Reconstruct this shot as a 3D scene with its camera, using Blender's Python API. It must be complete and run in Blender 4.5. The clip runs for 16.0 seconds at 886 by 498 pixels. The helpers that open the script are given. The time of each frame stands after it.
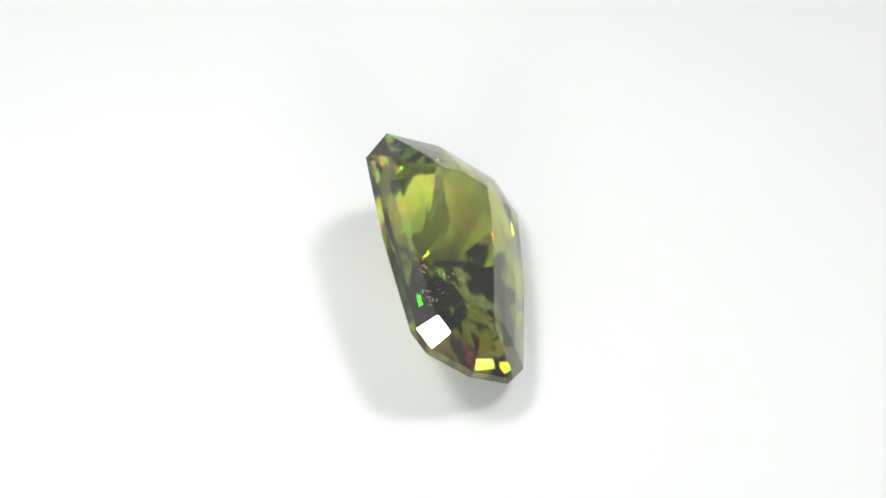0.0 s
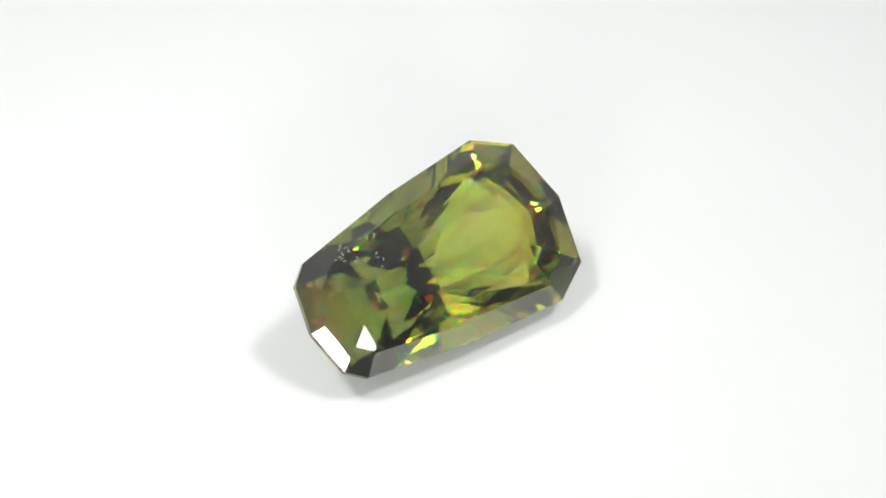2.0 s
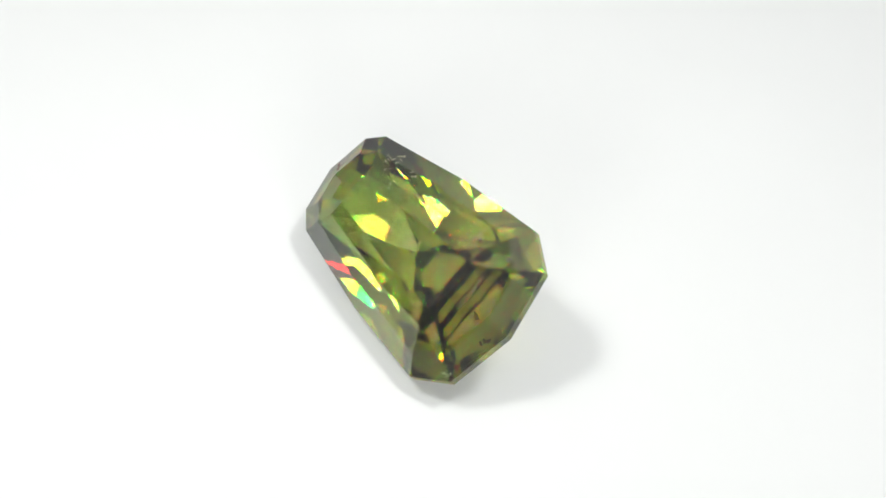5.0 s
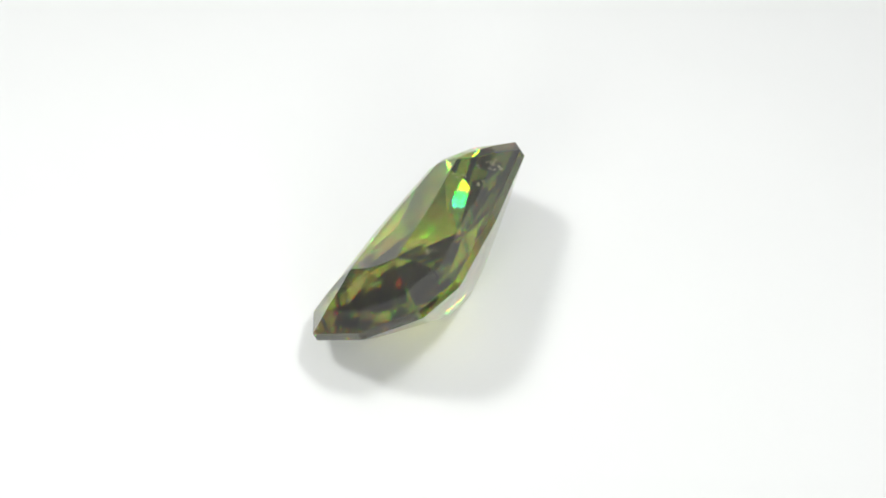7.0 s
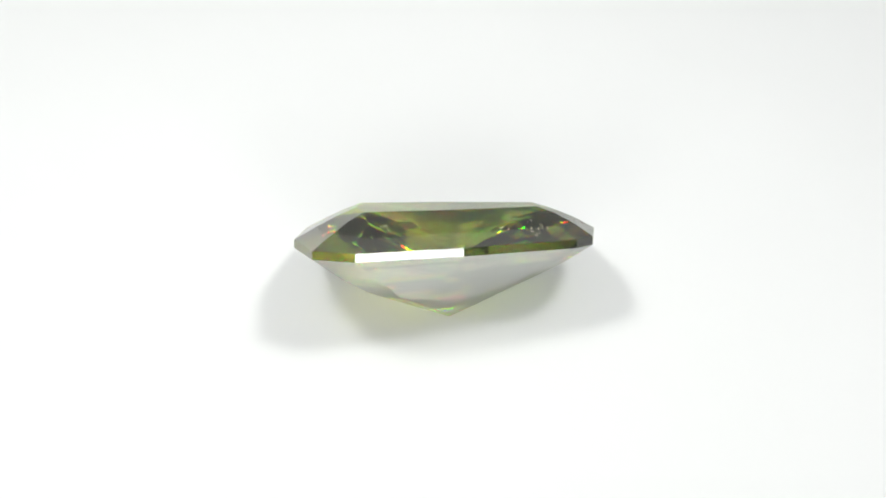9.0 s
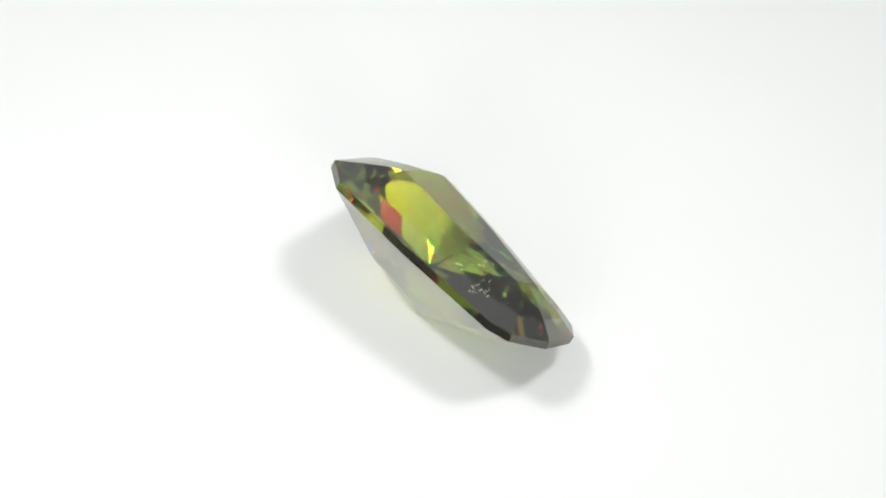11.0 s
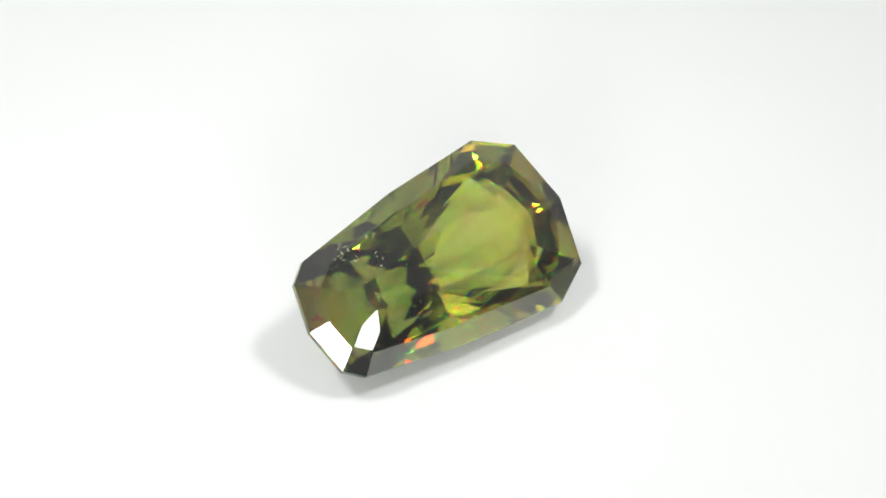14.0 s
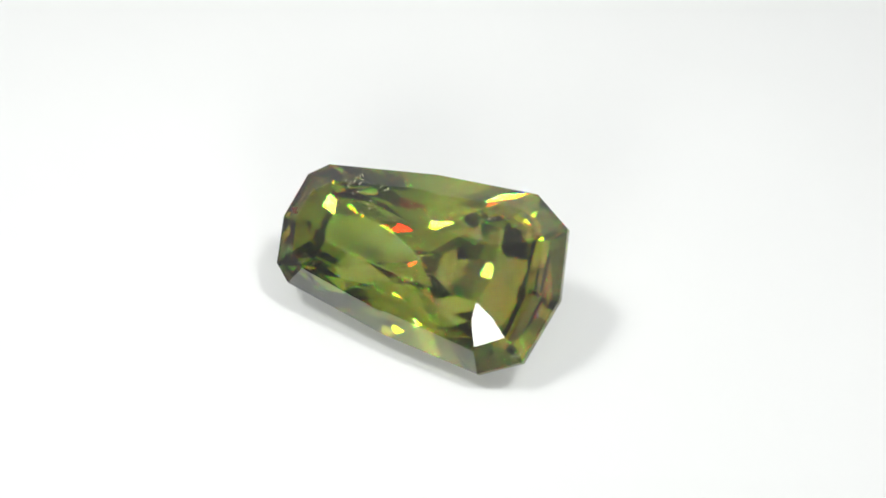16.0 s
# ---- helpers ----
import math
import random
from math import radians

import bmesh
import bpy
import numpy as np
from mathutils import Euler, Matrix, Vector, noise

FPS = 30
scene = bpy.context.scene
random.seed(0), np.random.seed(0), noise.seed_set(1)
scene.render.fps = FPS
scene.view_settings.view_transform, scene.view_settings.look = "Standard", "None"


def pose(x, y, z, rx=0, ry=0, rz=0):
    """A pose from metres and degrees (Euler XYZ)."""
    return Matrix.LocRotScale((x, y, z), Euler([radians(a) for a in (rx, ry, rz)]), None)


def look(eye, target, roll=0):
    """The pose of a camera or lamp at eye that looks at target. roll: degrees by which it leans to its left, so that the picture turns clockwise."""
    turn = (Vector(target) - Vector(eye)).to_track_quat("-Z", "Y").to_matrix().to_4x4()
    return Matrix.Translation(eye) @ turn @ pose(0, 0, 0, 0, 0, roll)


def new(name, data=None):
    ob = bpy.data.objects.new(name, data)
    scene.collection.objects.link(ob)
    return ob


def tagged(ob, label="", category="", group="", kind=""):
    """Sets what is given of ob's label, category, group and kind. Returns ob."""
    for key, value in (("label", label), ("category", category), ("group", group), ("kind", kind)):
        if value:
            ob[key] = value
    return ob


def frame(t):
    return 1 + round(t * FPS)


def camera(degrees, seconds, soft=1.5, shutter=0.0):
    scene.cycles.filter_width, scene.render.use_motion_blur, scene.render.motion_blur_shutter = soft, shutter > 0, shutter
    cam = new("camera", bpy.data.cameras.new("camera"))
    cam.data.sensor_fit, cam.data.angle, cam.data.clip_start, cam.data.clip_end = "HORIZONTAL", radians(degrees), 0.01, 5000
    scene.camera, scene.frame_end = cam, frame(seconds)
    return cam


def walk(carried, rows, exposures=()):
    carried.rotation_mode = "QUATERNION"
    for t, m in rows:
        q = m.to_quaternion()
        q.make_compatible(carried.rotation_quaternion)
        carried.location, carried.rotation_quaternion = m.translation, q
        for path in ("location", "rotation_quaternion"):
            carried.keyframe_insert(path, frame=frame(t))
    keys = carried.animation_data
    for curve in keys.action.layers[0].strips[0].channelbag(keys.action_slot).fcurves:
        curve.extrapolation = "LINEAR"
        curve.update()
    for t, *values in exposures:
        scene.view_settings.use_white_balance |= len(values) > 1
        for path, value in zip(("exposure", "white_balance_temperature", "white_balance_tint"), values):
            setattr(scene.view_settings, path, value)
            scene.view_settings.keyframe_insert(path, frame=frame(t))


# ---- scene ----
from mathutils.bvhtree import BVHTree

S = 2e-5          # metres per unit of the stone's drawing: 540 units make 10.8 mm
PERIOD = 11.972   # seconds for one turn of the stone
FLOOR = -129.8    # height of the sheet in the stone's drawing


def up(x, y, z):
    """A place in the drawing (axis of the turn at x = y = 0) in metres above the sheet."""
    return Vector((x * S, y * S, (z - FLOOR) * S))


# camera: stands still, looks down at 46 degrees
cam = camera(24.0, 16.0, soft=1.7)
VIEW = look(up(11.98, -2588.55, 2635.87), up(11.98, -8.48, 0.0), 0.18)
walk(cam, [(0.0, VIEW), (16.0, VIEW)])

# added fill of an unseen room, brightest high behind the stone, dimmest in front
world = bpy.data.worlds.new("room_fill")
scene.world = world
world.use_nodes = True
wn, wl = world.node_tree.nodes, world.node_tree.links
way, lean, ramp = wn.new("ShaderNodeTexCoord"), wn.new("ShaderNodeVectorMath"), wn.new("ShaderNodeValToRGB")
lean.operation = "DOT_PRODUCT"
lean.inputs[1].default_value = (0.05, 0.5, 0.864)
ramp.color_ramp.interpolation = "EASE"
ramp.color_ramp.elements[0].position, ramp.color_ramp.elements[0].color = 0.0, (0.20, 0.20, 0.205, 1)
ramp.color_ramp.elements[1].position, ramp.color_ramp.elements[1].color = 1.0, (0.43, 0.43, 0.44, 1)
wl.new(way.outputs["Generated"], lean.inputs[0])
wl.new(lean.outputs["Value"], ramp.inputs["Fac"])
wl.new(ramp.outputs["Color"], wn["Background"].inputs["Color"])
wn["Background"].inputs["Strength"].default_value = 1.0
scene.view_settings.exposure = 0.187


def lamp(name, azimuth, height, distance, width, glow, spread, aim):
    """A lamp with a focused beam. azimuth: degrees, 0 towards the camera, 90 to its right hand.
    glow: light that it sheds on the sheet, as radiance of a white sheet. spread: half width of its beam in degrees."""
    data = bpy.data.lights.new(name, "AREA")
    a, h, w = radians(azimuth), radians(height), radians(spread)
    data.shape, data.size, data.spread = "DISK", width, 2 * w
    focus = math.tan(w) / (math.tan(w) - w)
    data.energy = glow * math.pi ** 2 * distance ** 2 / (math.sin(h) * focus)
    place = Vector((math.sin(a) * math.cos(h), -math.cos(a) * math.cos(h), math.sin(h))) * distance
    ob = new(name, data)
    ob.matrix_world = look(place, aim)
    return ob


lamp("side_lamp_a", -102, 61, 0.22, 0.056, 0.405, 17, (-0.008, 0.0, 0))
lamp("side_lamp_b", 98, 64, 0.22, 0.050, 0.385, 17, (-0.008, 0.0, 0))
lamp("front_lamp_a", -21.0, 21.5, 0.16, 0.0445, 0.083, 60, (0, 0, 0))
lamp("front_lamp_b", 18.5, 22, 0.16, 0.043, 0.08, 60, (0, 0, 0))


# ---- materials ----
def material(name):
    m = bpy.data.materials.new(name)
    m.use_nodes = True
    m.node_tree.nodes.clear()
    return m, m.node_tree.nodes, m.node_tree.links


def paper_material():
    m, n, l = material("white_paper")
    out, bsdf = n.new("ShaderNodeOutputMaterial"), n.new("ShaderNodeBsdfPrincipled")
    co = n.new("ShaderNodeTexCoord")
    broad, fine = n.new("ShaderNodeTexNoise"), n.new("ShaderNodeTexNoise")
    broad.inputs["Scale"].default_value, fine.inputs["Scale"].default_value = 90, 5000
    ramp = n.new("ShaderNodeValToRGB")
    ramp.color_ramp.elements[0].position, ramp.color_ramp.elements[1].position = 0.3, 0.7
    ramp.color_ramp.elements[0].color = (0.84, 0.858, 0.835, 1)
    ramp.color_ramp.elements[1].color = (0.855, 0.873, 0.85, 1)
    bump = n.new("ShaderNodeBump")
    bump.inputs["Strength"].default_value, bump.inputs["Distance"].default_value = 0.05, 0.00002
    for tex in (broad, fine):
        l.new(co.outputs["Object"], tex.inputs["Vector"])
    l.new(broad.outputs["Fac"], ramp.inputs["Fac"])
    l.new(ramp.outputs["Color"], bsdf.inputs["Base Color"])
    l.new(fine.outputs["Fac"], bump.inputs["Height"])
    l.new(bump.outputs["Normal"], bsdf.inputs["Normal"])
    bsdf.inputs["Roughness"].default_value = 0.75
    bsdf.inputs["Specular IOR Level"].default_value = 0.2
    l.new(bsdf.outputs["BSDF"], out.inputs["Surface"])
    return m


def gem_material(name, cool, warm, lustre, added_gloss, haze):
    """Green-yellow stone of high index: each primary bends by its own index, which gives the fire.
    lustre: index of its polish. added_gloss: extra mirror share, imitates brighter paper. haze: share of rough
    refraction that lifts dark parts."""
    m, n, l = material(name)
    out = n.new("ShaderNodeOutputMaterial")
    co = n.new("ShaderNodeTexCoord")
    zone = n.new("ShaderNodeTexNoise")
    zone.inputs["Scale"].default_value, zone.inputs["Detail"].default_value = 260, 2
    l.new(co.outputs["Object"], zone.inputs["Vector"])
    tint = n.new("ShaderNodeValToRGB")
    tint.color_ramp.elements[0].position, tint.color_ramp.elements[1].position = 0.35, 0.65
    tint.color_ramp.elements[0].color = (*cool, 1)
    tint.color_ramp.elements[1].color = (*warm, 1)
    # shading put into the tint: darker green narrow end, paler yellow lit wide end
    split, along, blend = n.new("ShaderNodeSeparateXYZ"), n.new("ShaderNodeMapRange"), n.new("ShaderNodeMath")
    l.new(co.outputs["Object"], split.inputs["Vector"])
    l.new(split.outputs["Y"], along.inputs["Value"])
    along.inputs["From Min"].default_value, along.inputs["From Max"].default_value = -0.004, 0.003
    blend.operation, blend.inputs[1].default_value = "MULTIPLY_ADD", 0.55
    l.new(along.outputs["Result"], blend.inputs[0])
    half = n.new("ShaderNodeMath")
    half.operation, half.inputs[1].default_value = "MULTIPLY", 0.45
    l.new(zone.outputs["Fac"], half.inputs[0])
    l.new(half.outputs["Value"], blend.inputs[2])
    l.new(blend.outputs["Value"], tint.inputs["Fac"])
    # brownish zone at both ends of the stone, broken up by the clouding
    far, ends, rusty, zoned = n.new("ShaderNodeMath"), n.new("ShaderNodeMapRange"), n.new("ShaderNodeMath"), n.new("ShaderNodeMix")
    blot = n.new("ShaderNodeTexNoise")
    blot.inputs["Scale"].default_value, blot.inputs["Detail"].default_value = 700, 3
    l.new(co.outputs["Object"], blot.inputs["Vector"])
    far.operation = "ABSOLUTE"
    l.new(split.outputs["Y"], far.inputs[0])
    l.new(far.outputs["Value"], ends.inputs["Value"])
    ends.inputs["From Min"].default_value, ends.inputs["From Max"].default_value = 0.0040, 0.0053
    rusty.operation = "MULTIPLY"
    l.new(ends.outputs["Result"], rusty.inputs[0])
    l.new(blot.outputs["Fac"], rusty.inputs[1])
    zoned.data_type, zoned.blend_type = "RGBA", "MIX"
    l.new(rusty.outputs["Value"], zoned.inputs[0])
    l.new(tint.outputs["Color"], zoned.inputs[6])
    zoned.inputs[7].default_value = (0.42, 0.17, 0.06, 1)
    total = None
    for k, index in enumerate((2.345, 2.37, 2.405)):
        only = n.new("ShaderNodeMix")
        only.data_type, only.blend_type = "RGBA", "MULTIPLY"
        only.inputs["Factor"].default_value = 1
        mask = [0, 0, 0, 1]
        mask[k] = 1
        l.new(zoned.outputs[2], only.inputs["A"])
        only.inputs["B"].default_value = mask
        ray = n.new("ShaderNodeBsdfRefraction")
        ray.inputs["Roughness"].default_value, ray.inputs["IOR"].default_value = 0.0, index
        l.new(only.outputs["Result"], ray.inputs["Color"])
        if total is None:
            total = ray.outputs["BSDF"]
        else:
            add = n.new("ShaderNodeAddShader")
            l.new(total, add.inputs[0])
            l.new(ray.outputs["BSDF"], add.inputs[1])
            total = add.outputs["Shader"]
    # added haze: rough refraction brings scattered light into the stone's dark parts
    fill_haze, veil = n.new("ShaderNodeBsdfRefraction"), n.new("ShaderNodeMixShader")
    fill_haze.inputs["Roughness"].default_value, fill_haze.inputs["IOR"].default_value = 0.55, 1.5
    l.new(tint.outputs["Color"], fill_haze.inputs["Color"])
    veil.inputs["Fac"].default_value = haze
    l.new(total, veil.inputs[1])
    l.new(fill_haze.outputs["BSDF"], veil.inputs[2])
    total = veil.outputs["Shader"]
    gloss = n.new("ShaderNodeBsdfAnisotropic")
    gloss.inputs["Color"].default_value, gloss.inputs["Roughness"].default_value = (0.95, 0.95, 0.92, 1), 0.0
    fresnel = n.new("ShaderNodeFresnel")
    fresnel.inputs["IOR"].default_value = lustre
    mix = n.new("ShaderNodeMixShader")
    l.new(fresnel.outputs["Fac"], mix.inputs["Fac"])
    l.new(total, mix.inputs[1])
    l.new(gloss.outputs["BSDF"], mix.inputs[2])
    # extra mirror share at every angle, imitates reflections of a brighter sheet
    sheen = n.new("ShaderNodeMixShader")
    sheen.inputs["Fac"].default_value = added_gloss
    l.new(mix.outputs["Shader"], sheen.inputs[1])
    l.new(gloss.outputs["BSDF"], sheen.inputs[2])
    l.new(sheen.outputs["Shader"], out.inputs["Surface"])
    return m


def plain_material(name, colour, rough):
    m, n, l = material(name)
    out, bsdf = n.new("ShaderNodeOutputMaterial"), n.new("ShaderNodeBsdfPrincipled")
    bsdf.inputs["Base Color"].default_value, bsdf.inputs["Roughness"].default_value = (*colour, 1), rough
    l.new(bsdf.outputs["BSDF"], out.inputs["Surface"])
    return m


PAPER = paper_material()
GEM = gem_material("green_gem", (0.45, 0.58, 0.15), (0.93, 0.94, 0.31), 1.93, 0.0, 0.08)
# belt facets greyed by added gloss in place of brighter paper reflections
GEM_BELT = gem_material("glossed_belt_gem", (0.49, 0.62, 0.17), (0.93, 0.94, 0.33), 1.93, 0.10, 0.08)
# tint lightened to imitate light's short path through the pavilion
GEM_LIGHTENED = gem_material("lightened_gem", (0.80, 0.86, 0.46), (0.98, 0.97, 0.64), 2.37, 0.38, 0.06)


def part(name, bm, mat, parent, label=""):
    mesh = bpy.data.meshes.new(name)
    bm.to_mesh(mesh)
    bm.free()
    mesh.materials.append(mat)
    ob = new(name, mesh)
    ob.parent = parent
    return tagged(ob, label)


# ---- the sheet ----
def white_sheet():
    bm = bmesh.new()
    bmesh.ops.create_cube(bm, size=1.0)
    bmesh.ops.scale(bm, vec=(0.8, 0.8, 0.02), verts=bm.verts)
    bmesh.ops.translate(bm, vec=(0, 0, -0.01), verts=bm.verts)
    bmesh.ops.bevel(bm, geom=list(bm.edges), offset=0.003, segments=2, affect="EDGES")
    mesh = bpy.data.meshes.new("ground")
    bm.to_mesh(mesh)
    bm.free()
    mesh.materials.append(PAPER)
    return tagged(new("ground", mesh), "smooth matte white photo tabletop under the gemstone", "tabletop", kind="structure")


white_sheet()

# ---- the stone ----
# its own axes at 0 s: long way, across, out of the table
NORMAL = Vector((0.57686, 0.03183, 0.81623)).normalized()
LONG = Vector((-0.11077, 0.99306, 0.03956))
LONG = (LONG - NORMAL * LONG.dot(NORMAL)).normalized()
ACROSS = NORMAL.cross(LONG)
CENTRE = Vector((33.06, -26.77, -10.61))

# one half of each outline, from the narrow end to the wide end; the other half mirrors it
GIRDLE = ((-258, 0), (-240.5, 85.5), (-207.5, 113.5), (-5, 150), (183, 166), (254, 123), (281, 0))
TABLE = ((-155.7, 0), (-151, 23), (-151, 23), (0, 46), (156, 55), (156, 55), (168, 0))
KEEL = ((-140, 0, -72), (-118, 43, -81), (-91, 51, -89), (0, 68, -98), (94, 83, -91.5), (154, 74, -83), (170, 0, -75))
BULGE = (5, 4, 1, 0, 1, 4, 5)   # swell of the belt between girdle and keel
CULET = (5, 0, -146)
TILT = 0.02   # the table sinks a little towards the narrow end
STEPS = ((6, 0.0), (26, 0.33), (44, 0.69), (56, 1.0))   # height over the girdle's middle, share of the way to the table


def drawn(p):
    q = CENTRE + LONG * p[0] + ACROSS * p[1] + NORMAL * p[2]
    return up(*q)


def plane_through(points, keep=()):
    """The plane that best suits the points, facing away from the stone's middle; it holds the points of keep exactly."""
    pts = np.array(points, float)
    middle = pts.mean(axis=0)
    if keep:
        a, b = (np.array(p, float) for p in keep)
        normal = np.cross(b - a, middle - a)
        middle = a
    else:
        normal = np.linalg.svd(pts - middle)[2][2]
    normal = normal / np.linalg.norm(normal)
    if normal @ (middle - np.array((5.0, 0.0, -30.0))) < 0:
        normal = -normal
    return tuple(normal), float(normal @ middle)


def mirrored(plane):
    (x, y, z), d = plane
    return (x, -y, z), d


def cut_planes():
    """The lapidary's cuts: for each flat facet the name of its part and its plane."""
    cuts = [("table_facet", plane_through([(x, y, 56 + TILT * x) for x, y in ((-150, 50), (-150, -50), (150, 50), (150, -50))]))]

    def both(name, plane):
        cuts.append((name, plane))
        cuts.append((name, mirrored(plane)))

    def on_step(i, step):
        z, share = step
        g, t = GIRDLE[i], TABLE[i]
        return (g[0] + (t[0] - g[0]) * share, g[1] + (t[1] - g[1]) * share, z + TILT * max(0.0, share * 1.5 - 0.5) * g[0] * 0.7)

    for i in range(6):
        j = i + 1
        g = [(*GIRDLE[k], z) for k in (i, j) for z in (-9, 6)]
        both("girdle", plane_through(g))
        if i in (1, 4):
            # corners: a square facet over the girdle, then a triangle up to the table's corner
            rim, waist, top = ((on_step(i, p), on_step(j, p)) for p in (STEPS[0], (28.4, 0.4), STEPS[-1]))
            both("lower_crown", plane_through(rim + waist, rim))
            both("crown", plane_through([*waist, top[0]], waist))
        else:
            for low, high in zip(STEPS, STEPS[1:]):
                edge = (on_step(i, low), on_step(j, low))
                both("lower_crown" if low is STEPS[0] else "crown", plane_through([*edge, on_step(i, high), on_step(j, high)], edge if low is STEPS[0] else ()))
        rim = [(*GIRDLE[k], -9) for k in (i, j)]
        if BULGE[i] + BULGE[j] < 3:
            both("pavilion", plane_through([*rim, KEEL[i], KEEL[j]], rim))
        else:
            belt = [tuple(r * 0.58 + q * 0.42 - (BULGE[k] if n == 2 else 0) for n, (r, q) in enumerate(zip((*GIRDLE[k], -9), KEEL[k])))
                    for k in (i, j)]
            both("pavilion", plane_through(rim + belt, rim))
            both("pavilion", plane_through([*belt, KEEL[i], KEEL[j]]))
        both("pavilion", plane_through([KEEL[i], KEEL[j], CULET]))
    return cuts


def cut_stone(cuts):
    """The facets that the cuts leave of the rough: each plane's polygon, trimmed by all the other planes."""
    facets = []
    for k, (name, (normal, d)) in enumerate(cuts):
        n = np.array(normal)
        u = np.cross(n, (0.3, 0.5, 0.81))
        u /= np.linalg.norm(u)
        v = np.cross(n, u)
        poly = [n * d + u * a + v * b for a, b in ((-900, -900), (900, -900), (900, 900), (-900, 900))]
        for m, (_, (other, e)) in enumerate(cuts):
            if m == k or not poly:
                continue
            side = [float(np.dot(other, p)) - e for p in poly]
            if np.dot(other, n) > 0.9999995 and max(abs(q) for q in side) < 0.05:
                poly = poly if k < m else []
                continue
            kept = []
            for p, q, sp, sq in zip(poly, poly[1:] + poly[:1], side, side[1:] + side[:1]):
                if sp <= 0:
                    kept.append(p)
                if (sp < 0 < sq) or (sq < 0 < sp):
                    kept.append(p + (q - p) * (sp / (sp - sq)))
            poly = kept
        if len(poly) > 2:
            facets.append((name, poly))
    return facets


def stone_mesh(facets, names):
    bm = bmesh.new()
    for name, poly in facets:
        if name in names:
            bm.faces.new([bm.verts.new(drawn(p)) for p in poly])
    bmesh.ops.remove_doubles(bm, verts=bm.verts, dist=0.05 * S)
    bmesh.ops.dissolve_degenerate(bm, edges=bm.edges, dist=0.02 * S)
    return bm


# name, place, size of one crystal, how many, how far they lie apart
INCLUSIONS = (
    ("inclusion", (-136, 98), 2.7, 6, 9), ("inclusion", (-82, 97), 2.6, 5, 7), ("inclusion", (-152, 88), 2.8, 5, 10),
    ("inclusion", (-181, -72), 0.8, 16, 13), ("inclusion", (128, 100), 2.2, 7, 10), ("inclusion", (-82, 48), 2.4, 3, 20),
    # the cluster at (240, -113) stands for a chip at the girdle's corner
    ("inclusion", (-112, 66), 2.2, 3, 20), ("inclusion", (240, -113), 2.0, 9, 7), ("rust_stain", (-238, 16), 3.6, 7, 7))


def specks(place, size, count, reach, skin, broad=1.0):
    """A feathery cluster of small splintery crystals that reaches the stone's surface."""
    bm = bmesh.new()
    for _ in range(count):
        spot = drawn([place[k] + random.gauss(0, reach * 0.6) if k < 2 else 90 for k in range(3)])
        hit, normal, _, _ = skin.ray_cast(spot, -NORMAL)
        if hit is None:
            continue
        made = bmesh.ops.create_icosphere(bm, subdivisions=1, radius=1.0)["verts"]
        turn = normal.to_track_quat("Z", "Y").to_matrix() @ Euler((0, 0, random.uniform(0, 6.3))).to_matrix()
        long, thin = size * random.uniform(0.7, 2.2) * S, (0.35 + size * random.uniform(0.02, 0.12)) * S * broad
        for v in made:
            wave = 0.15 * long * math.sin(2.6 * v.co.x)
            v.co = hit - normal * 0.15 * S + turn @ Vector((v.co.x * long, v.co.y * thin + wave, v.co.z * 0.35 * S))
    return bm


CRYSTAL = plain_material("pale_crystal", (0.62, 0.61, 0.34), 0.3)
RUST = plain_material("rust", (0.13, 0.04, 0.02), 0.6)


def gemstone():
    gem = new("gemstone")
    tagged(gem, "faceted olive-green transparent gemstone lying tilted on white", "gemstone")
    facets = cut_stone(cut_planes())
    stone = stone_mesh(facets, ("table_facet", "crown", "lower_crown", "girdle", "pavilion"))
    skin = BVHTree.FromBMesh(stone)
    stone.free()
    part("table_facet", stone_mesh(facets, ("table_facet",)), GEM, gem, "long tapered flat polished table")
    part("crown", stone_mesh(facets, ("crown",)), GEM, gem, "olive-green step-cut crown")
    part("lower_crown", stone_mesh(facets, ("lower_crown",)), GEM_BELT, gem, "lowest row of crown facets with added grey gloss")
    part("girdle", stone_mesh(facets, ("girdle",)), GEM, gem, "thin polished faceted girdle")
    part("pavilion", stone_mesh(facets, ("pavilion",)), GEM_LIGHTENED, gem, "deep pointed step-cut pavilion")
    for name, place, size, count, reach in INCLUSIONS:
        part(name, specks(place, size, count, reach, skin, 4.0 if name == "rust_stain" else 1.0),
             RUST if name == "rust_stain" else CRYSTAL, gem, "brownish stain" if name == "rust_stain" else "pale feathery inclusion")
    return gem


GEMSTONE = gemstone()


def motions():
    walk(GEMSTONE, [(t / 2, pose(0, 0, 0, 0, 0, -360 * (t / 2) / PERIOD)) for t in range(33)])


motions()
